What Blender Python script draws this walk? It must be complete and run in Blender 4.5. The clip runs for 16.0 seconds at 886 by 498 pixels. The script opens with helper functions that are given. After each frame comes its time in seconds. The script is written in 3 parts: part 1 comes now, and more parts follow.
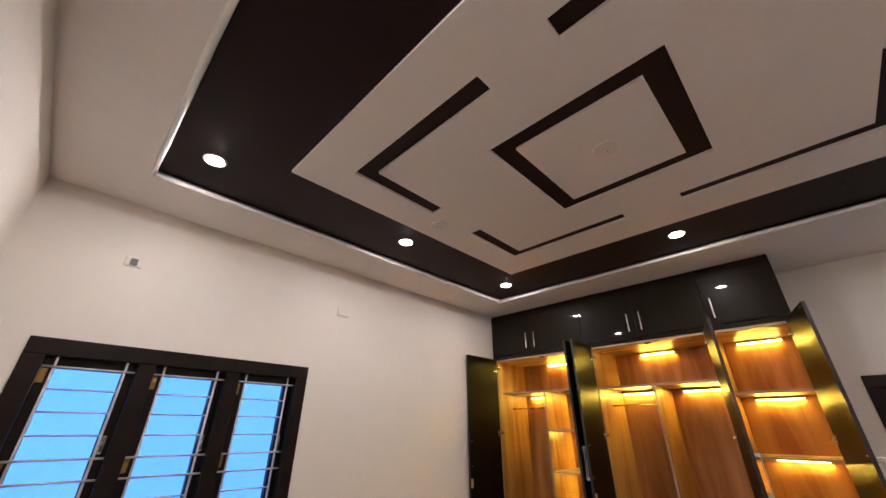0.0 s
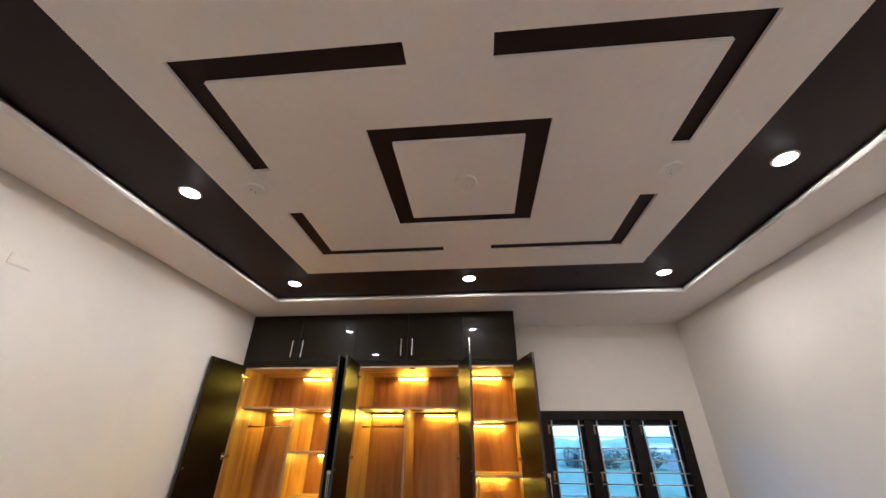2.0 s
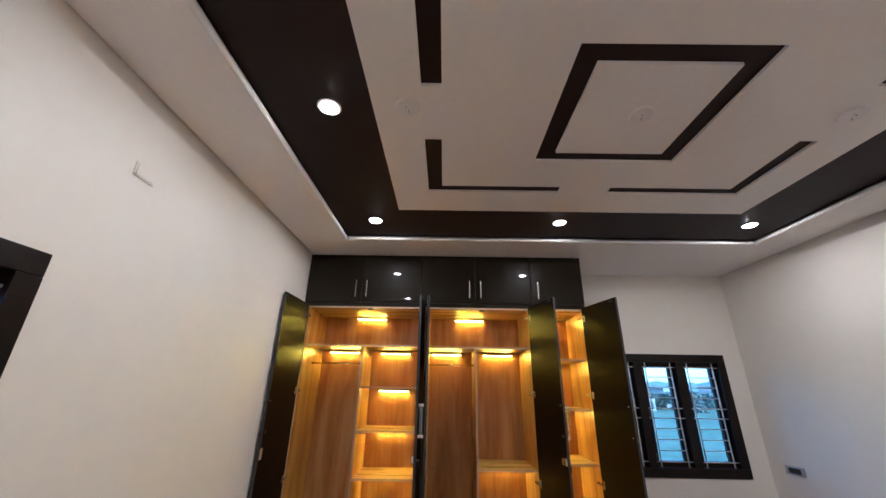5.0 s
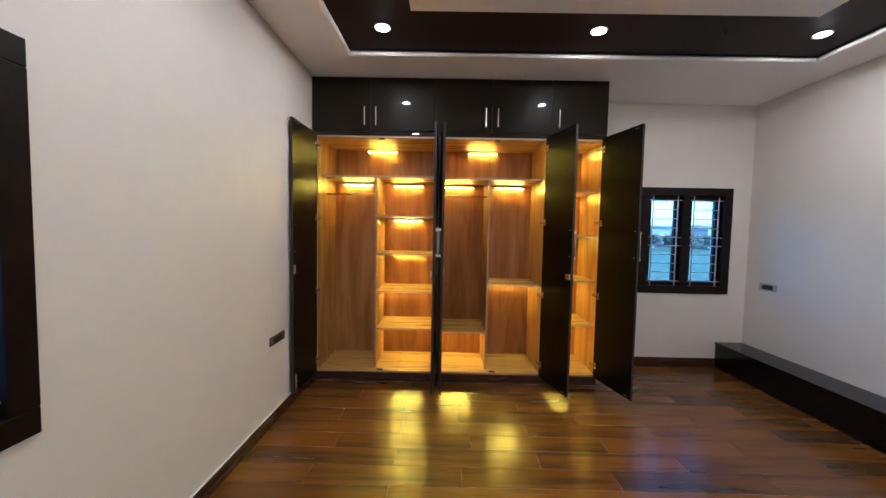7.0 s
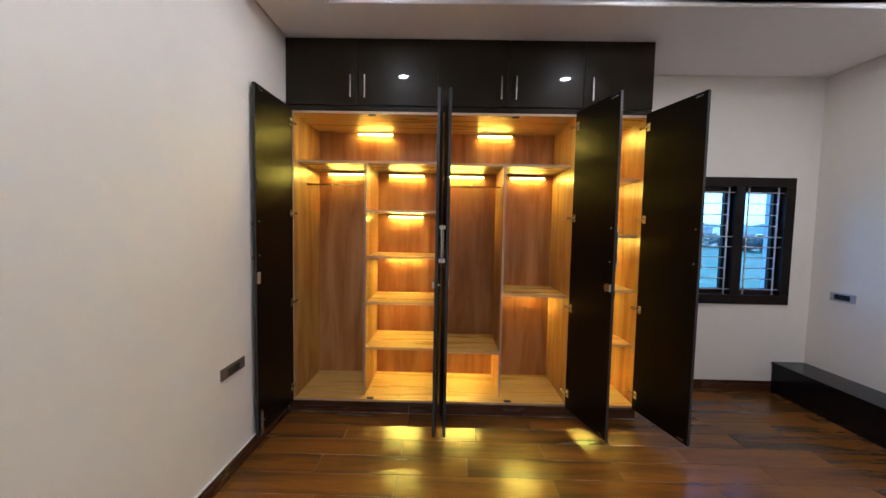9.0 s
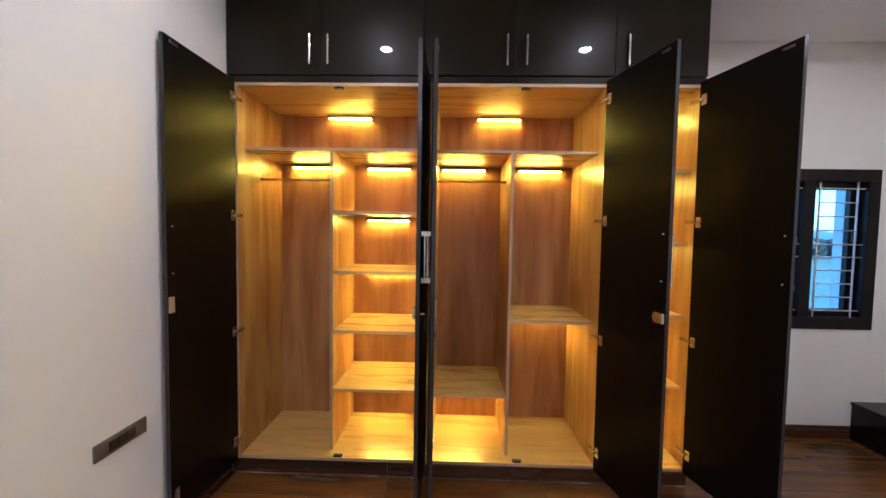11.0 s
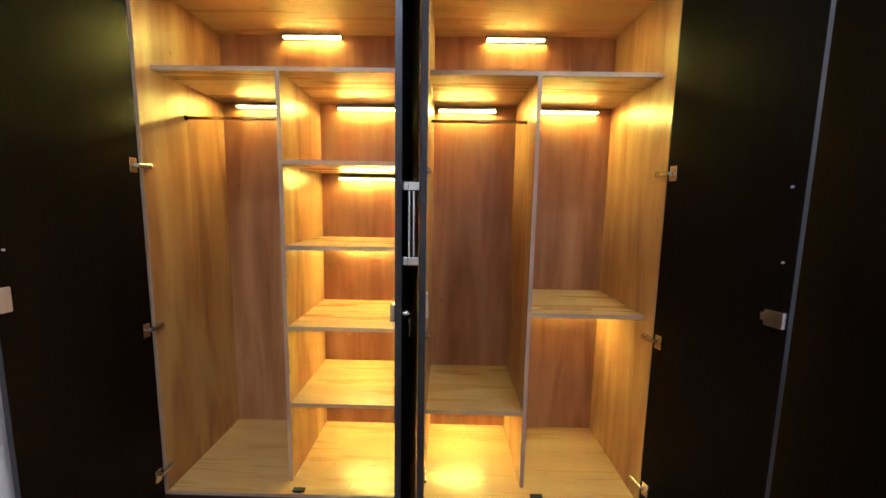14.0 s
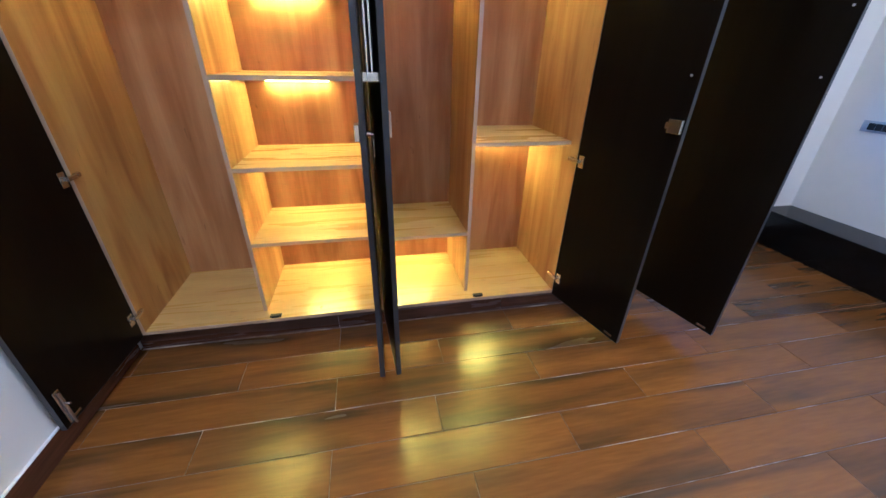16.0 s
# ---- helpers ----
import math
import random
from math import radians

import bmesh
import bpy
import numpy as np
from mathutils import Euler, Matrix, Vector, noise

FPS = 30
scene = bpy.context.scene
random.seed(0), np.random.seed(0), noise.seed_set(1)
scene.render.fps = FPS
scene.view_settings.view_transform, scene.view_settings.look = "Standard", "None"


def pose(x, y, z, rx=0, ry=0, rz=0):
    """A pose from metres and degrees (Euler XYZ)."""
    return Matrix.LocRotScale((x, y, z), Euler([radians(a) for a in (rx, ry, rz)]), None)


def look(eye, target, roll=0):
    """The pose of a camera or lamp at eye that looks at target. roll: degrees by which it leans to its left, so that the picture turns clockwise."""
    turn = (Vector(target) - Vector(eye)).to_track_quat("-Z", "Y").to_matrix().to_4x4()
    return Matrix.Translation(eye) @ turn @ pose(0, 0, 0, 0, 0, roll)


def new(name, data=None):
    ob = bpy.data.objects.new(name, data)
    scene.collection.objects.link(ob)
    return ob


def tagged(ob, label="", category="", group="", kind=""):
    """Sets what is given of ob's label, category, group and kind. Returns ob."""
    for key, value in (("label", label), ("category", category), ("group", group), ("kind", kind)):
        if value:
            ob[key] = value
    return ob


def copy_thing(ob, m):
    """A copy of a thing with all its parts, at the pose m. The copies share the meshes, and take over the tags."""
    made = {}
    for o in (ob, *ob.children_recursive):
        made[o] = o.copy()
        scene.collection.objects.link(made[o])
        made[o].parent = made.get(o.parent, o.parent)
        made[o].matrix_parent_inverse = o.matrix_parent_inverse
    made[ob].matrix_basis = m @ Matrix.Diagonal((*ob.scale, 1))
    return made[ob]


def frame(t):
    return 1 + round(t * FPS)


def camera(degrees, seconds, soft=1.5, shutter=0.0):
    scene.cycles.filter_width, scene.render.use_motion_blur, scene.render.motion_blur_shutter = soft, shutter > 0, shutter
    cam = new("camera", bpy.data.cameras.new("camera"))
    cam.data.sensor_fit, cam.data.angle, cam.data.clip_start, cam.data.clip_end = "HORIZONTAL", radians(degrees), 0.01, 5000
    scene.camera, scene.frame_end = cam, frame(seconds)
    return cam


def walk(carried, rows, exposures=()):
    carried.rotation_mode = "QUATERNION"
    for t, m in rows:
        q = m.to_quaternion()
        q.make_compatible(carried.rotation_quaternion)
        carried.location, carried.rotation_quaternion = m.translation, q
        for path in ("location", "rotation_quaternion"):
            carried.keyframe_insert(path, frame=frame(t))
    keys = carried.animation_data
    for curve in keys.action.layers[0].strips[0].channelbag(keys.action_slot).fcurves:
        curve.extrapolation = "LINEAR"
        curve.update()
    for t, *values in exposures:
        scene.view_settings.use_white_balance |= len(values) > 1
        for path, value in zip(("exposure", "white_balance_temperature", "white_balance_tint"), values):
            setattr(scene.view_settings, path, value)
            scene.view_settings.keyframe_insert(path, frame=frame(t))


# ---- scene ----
cam = camera(101.5, 16.0)
PATH = [
    (0, (0.336, 0.211, 1.636), (1.607, 1.479, 2.52), 0.4),
    (0.5, (0.366, 0.413, 1.662), (1.836, 1.378, 2.615), 0.6),
    (1, (0.372, 0.554, 1.68), (2.007, 1.198, 2.635), 0.7),
    (1.5, (0.388, 0.605, 1.676), (2.102, 0.973, 2.637), 0.4),
    (2, (0.396, 0.61, 1.681), (2.147, 0.775, 2.635), 0.4),
    (2.5, (0.39, 0.666, 1.683), (2.146, 0.701, 2.641), 0.6),
    (3, (0.388, 0.855, 1.687), (2.146, 0.863, 2.641), 0.8),
    (5.5, (0.503, 1.678, 1.59), (2.435, 1.697, 2.107), 1.0),
    (6, (0.534, 1.692, 1.551), (2.518, 1.71, 1.804), 1.0),
    (6.5, (0.56, 1.699, 1.528), (2.56, 1.715, 1.551), 1.0),
    (7, (0.561, 1.717, 1.496), (2.558, 1.731, 1.388), 1.1),
    (7.5, (0.602, 1.716, 1.495), (2.598, 1.734, 1.369), 1.1),
    (8, (0.812, 1.704, 1.5), (2.808, 1.72, 1.373), 1.1),
    (8.5, (1.013, 1.693, 1.493), (3.009, 1.718, 1.369), 1.1),
    (9, (1.213, 1.743, 1.493), (3.21, 1.768, 1.374), 1.1),
    (11.5, (2.073, 1.628, 1.51), (4.071, 1.698, 1.439), 0.9),
    (12, (2.276, 1.611, 1.541), (4.274, 1.689, 1.518), 1.1),
    (12.5, (2.395, 1.626, 1.542), (4.393, 1.709, 1.546), 1.1),
    (13, (2.455, 1.648, 1.524), (4.454, 1.713, 1.527), 0.9),
    (13.5, (2.488, 1.658, 1.477), (4.487, 1.701, 1.434), 0.9),
    (14, (2.509, 1.67, 1.438), (4.495, 1.698, 1.202), 1.0),
    (14.5, (2.523, 1.675, 1.399), (4.468, 1.688, 0.934), 1.0),
    (15, (2.49, 1.675, 1.364), (4.376, 1.658, 0.699), 1.2),
    (15.5, (2.432, 1.72, 1.329), (4.254, 1.611, 0.512), 1.3),
    (16, (2.386, 1.801, 1.33), (4.115, 1.437, 0.393), 1.2),
]
EXPOSURES = [(0, 2.42, 5700, 18), (0.5, 2.58, 5950, 17), (1, 2.68, 5850, 15), (3, 2.64, 5250, 12), (5.5, 2.52, 5180, 12), (8.5, 2.53, 5070, 12), (9, 2.62, 5050, 12), (12, 2.88, 4850, 15), (13.5, 3.02, 4600, 13), (14.5, 2.96, 4350, 12), (15, 3.0, 4250, 12), (15.5, 3.2, 4180, 12), (16, 3.35, 4100, 11)]
walk(cam, [(t, look(eye, target, roll)) for t, eye, target, roll in PATH], EXPOSURES)

# ---- world, sun, exposure ----
world = bpy.data.worlds.new("world")
scene.world = world
world.use_nodes = True
wn = world.node_tree.nodes
sky = wn.new("ShaderNodeTexSky")
sky.sky_type, sky.sun_disc = "NISHITA", False
sky.sun_elevation, sky.sun_rotation = radians(28), radians(250)
sky.air_density, sky.dust_density, sky.ozone_density = 1.0, 1.5, 2.5
world.node_tree.links.new(sky.outputs["Color"], wn["Background"].inputs["Color"])
wn["Background"].inputs["Strength"].default_value = 0.15
sun = new("sun", bpy.data.lights.new("sun", "SUN"))
sun.data.energy, sun.data.angle, sun.data.color = 1.5, radians(12), (1.0, 0.95, 0.9)
sun.matrix_world = look((0, 0, 30), (30 * math.sin(radians(70)), 30 * math.cos(radians(70)), 14))

LAMP, LED = 86.0, 44.0


# ---- materials ----
def material(name, colour, rough=0.5, metal=0.0, second=None, scale=(8, 8, 8), detail=4.0, mix=(0.35, 0.65),
             fine=0.0, fine_scale=120.0, bump=0.0, bump_scale=60.0, rough_var=0.0, emit=0.0, coat=0.0, specular=0.5, vary=0.0):
    m = bpy.data.materials.new(name)
    m.use_nodes = True
    n, l = m.node_tree.nodes, m.node_tree.links
    b = n["Principled BSDF"]
    b.inputs["Roughness"].default_value, b.inputs["Metallic"].default_value = rough, metal
    b.inputs["Coat Weight"].default_value, b.inputs["Specular IOR Level"].default_value = coat, specular
    b.inputs["Coat Roughness"].default_value = 0.03
    co = n.new("ShaderNodeTexCoord")
    src = co.outputs["Object"]
    colour4 = (*colour, 1)
    b.inputs["Base Color"].default_value = colour4
    last = None
    if second:
        mp = n.new("ShaderNodeMapping")
        mp.inputs["Scale"].default_value = scale
        l.new(src, mp.inputs["Vector"])
        tex = n.new("ShaderNodeTexNoise")
        tex.inputs["Scale"].default_value, tex.inputs["Detail"].default_value = 1.0, detail
        tex.inputs["Distortion"].default_value = 0.4
        l.new(mp.outputs[0], tex.inputs["Vector"])
        if vary:
            info = n.new("ShaderNodeObjectInfo")
            tex.noise_dimensions = "4D"
            mul = n.new("ShaderNodeMath")
            mul.operation = "MULTIPLY"
            mul.inputs[1].default_value = 40.0
            l.new(info.outputs["Random"], mul.inputs[0])
            l.new(mul.outputs[0], tex.inputs["W"])
        ramp = n.new("ShaderNodeMapRange")
        ramp.inputs["From Min"].default_value, ramp.inputs["From Max"].default_value = mix
        l.new(tex.outputs[0], ramp.inputs["Value"])
        mx = n.new("ShaderNodeMix")
        mx.data_type = "RGBA"
        mx.inputs["A"].default_value, mx.inputs["B"].default_value = colour4, (*second, 1)
        l.new(ramp.outputs[0], mx.inputs["Factor"])
        last = mx.outputs["Result"]
        if rough_var:
            rr = n.new("ShaderNodeMapRange")
            rr.inputs["To Min"].default_value, rr.inputs["To Max"].default_value = rough, rough + rough_var
            l.new(tex.outputs[0], rr.inputs["Value"])
            l.new(rr.outputs[0], b.inputs["Roughness"])
        if fine:
            mp2 = n.new("ShaderNodeMapping")
            mp2.inputs["Scale"].default_value = [s * fine_scale / max(scale) for s in scale]
            l.new(src, mp2.inputs["Vector"])
            t2 = n.new("ShaderNodeTexNoise")
            t2.inputs["Scale"].default_value, t2.inputs["Detail"].default_value = 1.0, 3.0
            l.new(mp2.outputs[0], t2.inputs["Vector"])
            r2 = n.new("ShaderNodeMapRange")
            r2.inputs["From Min"].default_value, r2.inputs["From Max"].default_value = 0.3, 0.7
            r2.inputs["To Min"].default_value, r2.inputs["To Max"].default_value = 1.0 - fine, 1.0 + fine * 0.4
            l.new(t2.outputs[0], r2.inputs["Value"])
            hs = n.new("ShaderNodeHueSaturation")
            l.new(last, hs.inputs["Color"])
            l.new(r2.outputs[0], hs.inputs["Value"])
            last = hs.outputs["Color"]
        if vary:
            hv = n.new("ShaderNodeHueSaturation")
            r3 = n.new("ShaderNodeMapRange")
            r3.inputs["To Min"].default_value, r3.inputs["To Max"].default_value = 1.0 - vary, 1.0 + vary
            l.new(info.outputs["Random"], r3.inputs["Value"])
            l.new(last, hv.inputs["Color"])
            l.new(r3.outputs[0], hv.inputs["Value"])
            last = hv.outputs["Color"]
        l.new(last, b.inputs["Base Color"])
    if bump:
        tb = n.new("ShaderNodeTexNoise")
        tb.inputs["Scale"].default_value, tb.inputs["Detail"].default_value = bump_scale, 5.0
        l.new(src, tb.inputs["Vector"])
        bp = n.new("ShaderNodeBump")
        bp.inputs["Strength"].default_value, bp.inputs["Distance"].default_value = bump, 0.004
        l.new(tb.outputs[0], bp.inputs["Height"])
        l.new(bp.outputs[0], b.inputs["Normal"])
    if emit:
        b.inputs["Emission Color"].default_value, b.inputs["Emission Strength"].default_value = colour4, emit
    return m


M_WALL = material("wall_paint", (0.82, 0.785, 0.725), 0.5, second=(0.79, 0.75, 0.69), scale=(1.2, 1.2, 1.2), fine=0.015, fine_scale=12, bump=0.03, bump_scale=60)
M_CEIL = material("ceiling_paint", (0.87, 0.83, 0.79), 0.6, second=(0.84, 0.80, 0.76), scale=(1.0, 1.0, 1.0), fine=0.02, fine_scale=25, bump=0.08, bump_scale=70)
M_BEAD = material("moulding_paint", (0.82, 0.8, 0.78), 0.35, second=(0.76, 0.74, 0.72), scale=(4, 4, 4))
M_BAND = material("dark_ceiling_paint", (0.024, 0.0135, 0.013), 0.55, second=(0.019, 0.0105, 0.010), scale=(1.5, 1.5, 1.5), bump=0.03, bump_scale=60, specular=0.18)
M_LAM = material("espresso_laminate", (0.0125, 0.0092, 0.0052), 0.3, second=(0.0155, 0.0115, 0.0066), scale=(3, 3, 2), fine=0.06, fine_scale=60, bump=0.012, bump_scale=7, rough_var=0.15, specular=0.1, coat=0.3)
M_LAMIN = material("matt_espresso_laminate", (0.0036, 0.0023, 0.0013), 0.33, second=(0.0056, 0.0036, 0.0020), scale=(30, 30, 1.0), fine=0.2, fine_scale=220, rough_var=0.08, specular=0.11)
M_EDGE = material("dark_edge_band", (0.024, 0.025, 0.028), 0.3, second=(0.034, 0.035, 0.038), scale=(20, 20, 2), specular=0.4)


def oak(name, pale, mid, deep, axis, rough=0.32):
    """Oak-print laminate: broad soft flames along the board, streaks between, fine pores and a few dark flecks."""
    m = bpy.data.materials.new(name)
    m.use_nodes = True
    n, l = m.node_tree.nodes, m.node_tree.links
    b = n["Principled BSDF"]
    b.inputs["Specular IOR Level"].default_value = 0.35
    co = n.new("ShaderNodeTexCoord")

    def grain(across, along, detail, bend):
        mp, tx = n.new("ShaderNodeMapping"), n.new("ShaderNodeTexNoise")
        mp.inputs["Scale"].default_value = [along if k == axis else across for k in range(3)]
        tx.inputs["Scale"].default_value, tx.inputs["Detail"].default_value, tx.inputs["Distortion"].default_value = 1.0, detail, bend
        l.new(co.outputs["Object"], mp.inputs["Vector"])
        l.new(mp.outputs[0], tx.inputs["Vector"])
        return tx.outputs[0]

    def spread(value, a, b_, lo, hi):
        r = n.new("ShaderNodeMapRange")
        for key, v in (("From Min", a), ("From Max", b_), ("To Min", lo), ("To Max", hi)):
            r.inputs[key].default_value = v
        l.new(value, r.inputs["Value"])
        return r.outputs[0]

    flame, streak, pore, fleck = grain(5.5, 0.8, 2.5, 1.1), grain(17, 1.3, 2.0, 0.8), grain(120, 9, 2.0, 0.0), grain(40, 11, 2.0, 0.6)
    add = n.new("ShaderNodeMath")
    add.operation = "MULTIPLY_ADD"
    add.inputs[1].default_value = 0.28
    l.new(streak, add.inputs[0])
    l.new(flame, add.inputs[2])
    ramp = n.new("ShaderNodeValToRGB")
    e = ramp.color_ramp.elements
    e[0].position, e[0].color = 0.50, (*pale, 1)
    e[1].position, e[1].color = 0.80, (*deep, 1)
    k = e.new(0.64)
    k.color = (*mid, 1)
    l.new(add.outputs[0], ramp.inputs["Fac"])
    mul = n.new("ShaderNodeMath")
    mul.operation = "MULTIPLY"
    l.new(spread(pore, 0.35, 0.65, 0.96, 1.02), mul.inputs[0])
    l.new(spread(fleck, 0.70, 0.78, 1.0, 0.72), mul.inputs[1])
    hs = n.new("ShaderNodeHueSaturation")
    l.new(ramp.outputs[0], hs.inputs["Color"])
    l.new(mul.outputs[0], hs.inputs["Value"])
    l.new(hs.outputs[0], b.inputs["Base Color"])
    l.new(spread(streak, 0.3, 0.7, rough - 0.04, rough + 0.07), b.inputs["Roughness"])
    bp = n.new("ShaderNodeBump")
    bp.inputs["Strength"].default_value, bp.inputs["Distance"].default_value = 0.05, 0.001
    l.new(pore, bp.inputs["Height"])
    l.new(bp.outputs[0], b.inputs["Normal"])
    return m


M_OAKV = oak("oak_laminate_upright", (0.54, 0.315, 0.075), (0.46, 0.240, 0.050), (0.33, 0.142, 0.027), 2)
M_OAKB = oak("oak_laminate_back", (0.48, 0.258, 0.092), (0.41, 0.196, 0.062), (0.31, 0.130, 0.036), 2)
M_OAKH = oak("oak_laminate_shelf", (0.55, 0.365, 0.115), (0.53, 0.34, 0.102), (0.49, 0.30, 0.086), 1, 0.28)
M_OAKE = material("oak_edge_band", (0.50, 0.36, 0.24), 0.4, second=(0.42, 0.29, 0.18), scale=(20, 3, 3))
M_TILE = material("wood_look_tile", (0.172, 0.066, 0.0105), 0.18, second=(0.064, 0.033, 0.0115), scale=(9, 0.9, 9), mix=(0.44, 0.66), detail=3.0, fine=0.15, fine_scale=75, bump=0.03, bump_scale=30, rough_var=0.14, vary=0.2)
M_GROUT = material("grout", (0.13, 0.075, 0.045), 0.8, second=(0.42, 0.34, 0.27), scale=(5, 5, 5), mix=(0.48, 0.66))
M_SKIRT = material("skirting_tile", (0.085, 0.033, 0.016), 0.22, second=(0.042, 0.019, 0.011), scale=(1.5, 1.5, 18), fine=0.2, fine_scale=100, rough_var=0.1, vary=0.12)
M_FRAME = material("dark_window_wood", (0.014, 0.007, 0.0045), 0.32, second=(0.005, 0.003, 0.0025), scale=(6, 6, 6), fine=0.2, fine_scale=90, rough_var=0.12, specular=0.22)
M_BAR = material("painted_steel", (0.62, 0.62, 0.66), 0.35, metal=0.3, second=(0.52, 0.52, 0.56), scale=(20, 20, 20))
M_STEEL = material("brushed_steel", (0.62, 0.60, 0.56), 0.26, metal=1.0, second=(0.5, 0.48, 0.45), scale=(40, 40, 40))
M_BRASS = material("worn_brass", (0.42, 0.27, 0.10), 0.35, metal=1.0, second=(0.25, 0.16, 0.06), scale=(30, 30, 30))
M_WHITE = material("white_plastic", (0.80, 0.78, 0.74), 0.35, second=(0.74, 0.72, 0.68), scale=(12, 12, 12))
M_GREY = material("bronze_grey_plate", (0.17, 0.145, 0.125), 0.32, metal=0.4, second=(0.13, 0.11, 0.095), scale=(15, 15, 15))
M_SILVER = material("bright_silver_plate", (0.52, 0.53, 0.56), 0.3, metal=0.4, second=(0.45, 0.46, 0.5), scale=(15, 15, 15))
M_BLACK = material("black_plastic", (0.010, 0.010, 0.011), 0.3, second=(0.016, 0.016, 0.017), scale=(15, 15, 15))
M_GRAN = material("black_granite", (0.005, 0.005, 0.005), 0.14, second=(0.016, 0.016, 0.016), scale=(160, 160, 160), mix=(0.60, 0.80), rough_var=0.08, specular=0.3)
M_LED = material("led_strip", (1.0, 0.70, 0.065), 0.5, emit=LED)
M_LAMP = material("downlight_lens", (1.0, 0.86, 0.70), 0.5, emit=LAMP)
M_GLASS = bpy.data.materials.new("window_glass")
M_GLASS.use_nodes = True
gn, gl = M_GLASS.node_tree.nodes, M_GLASS.node_tree.links
gn.remove(gn["Principled BSDF"])
g_clear, g_gloss, g_mix, g_fres = (gn.new("ShaderNode" + k) for k in ("BsdfTransparent", "BsdfGlossy", "MixShader", "LayerWeight"))
# blue tint puts the cool cast of the daylight into the glass
g_clear.inputs["Color"].default_value = (0.66, 0.86, 1.0, 1)
g_gloss.inputs["Roughness"].default_value = 0.0
g_fres.inputs["Blend"].default_value = 0.1
gl.new(g_fres.outputs["Facing"], g_mix.inputs["Fac"])
gl.new(g_clear.outputs[0], g_mix.inputs[1])
gl.new(g_gloss.outputs[0], g_mix.inputs[2])
gl.new(g_mix.outputs[0], gn["Material Output"].inputs["Surface"])
M_GROUND = material("scrub_ground", (0.08, 0.15, 0.085), 0.9, second=(0.12, 0.17, 0.11), scale=(0.05, 0.05, 0.05), mix=(0.4, 0.6), detail=6.0, fine=0.45, fine_scale=0.5)
# leaf green paled and blued: distance haze is put into the colour
M_LEAF = material("hazed_foliage", (0.105, 0.135, 0.115), 0.8, second=(0.125, 0.155, 0.14), scale=(0.6, 0.6, 0.6))
M_BARK = material("bark", (0.10, 0.075, 0.05), 0.9, second=(0.06, 0.045, 0.03), scale=(4, 4, 1))
# limewash toned down to an even mid grey
M_HOUSE = material("greyed_limewash", (0.27, 0.28, 0.29), 0.8, second=(0.20, 0.21, 0.22), scale=(0.3, 0.3, 0.3))
# woods carry their blue distance haze in the base colour
M_FAR = material("distant_woods", (0.10, 0.16, 0.17), 0.95, second=(0.15, 0.21, 0.21), scale=(0.05, 0.05, 0.2), fine=0.3, fine_scale=0.8)
M_PALE = material("blue_plaster", (0.21, 0.32, 0.55), 0.85, second=(0.19, 0.30, 0.52), scale=(0.5, 0.5, 0.5), fine=0.05, fine_scale=8)
M_ROOF = material("concrete_roof", (0.30, 0.29, 0.28), 0.9, second=(0.2, 0.19, 0.18), scale=(0.4, 0.4, 0.4))


# ---- builders ----
def box(bm, x0, x1, y0, y1, z0, z1, bevel=0.0):
    """A box, its edges rounded by bevel metres."""
    made = bmesh.ops.create_cube(bm, size=1.0)["verts"]
    c, s = Vector(((x0 + x1) / 2, (y0 + y1) / 2, (z0 + z1) / 2)), (abs(x1 - x0), abs(y1 - y0), abs(z1 - z0))
    for v in made:
        v.co = Vector((v.co.x * s[0], v.co.y * s[1], v.co.z * s[2])) + c
    if bevel:
        edges = list({e for v in made for e in v.link_edges})
        bmesh.ops.bevel(bm, geom=edges, offset=bevel, segments=2, affect="EDGES", profile=0.5)


def rod(bm, a, b, r, seg=10, r2=None):
    """A round bar from a to b."""
    a, b = Vector(a), Vector(b)
    m = Matrix.Translation((a + b) / 2) @ (b - a).to_track_quat("Z", "Y").to_matrix().to_4x4()
    bmesh.ops.create_cone(bm, cap_ends=True, segments=seg, radius1=r, radius2=r if r2 is None else r2, depth=(b - a).length, matrix=m)


def boxed(*args, bevel=0.0):
    bm = bmesh.new()
    box(bm, *args, bevel=bevel)
    return bm


def part(name, bm, mat, parent=None, label="", smooth=False):
    me = bpy.data.meshes.new(name)
    bmesh.ops.recalc_face_normals(bm, faces=bm.faces)
    bm.to_mesh(me)
    bm.free()
    me.materials.append(mat)
    if smooth:
        for p in me.polygons:
            p.use_smooth = len(p.vertices) == 4
    ob = new(name, me)
    if parent:
        ob.parent = parent
        ob.matrix_parent_inverse = parent.matrix_basis.inverted()
    if label:
        tagged(ob, label)
    return ob


def thing(name, at, label, category, group="", turn=0.0):
    ob = new(name)
    ob.empty_display_size = 0.05
    ob.matrix_basis = pose(*at, 0, 0, turn)
    return tagged(ob, label, category, group)


def local(ob):
    """Parts built round the origin come to lie at the thing's own pose."""
    for o in ob.children_recursive:
        o.matrix_parent_inverse = Matrix()
    return ob


# ---- plan ----
XN, XF, YL, YR = -0.07, 4.615, 3.0, -1.65   # near, far, left and right wall faces
ZC, ZB, ZP, ZTOP = 2.903, 2.936, 2.919, 3.1  # border, dark band, inner panel, slab
WX, BX = 4.015, 4.582                        # wardrobe front and back panel
T = 0.2

WIN_L = (0.169, 1.668, 0.83, 2.042)          # along x, z
WIN_R = (-1.447, 0.0, 0.83, 2.005)           # along y, z


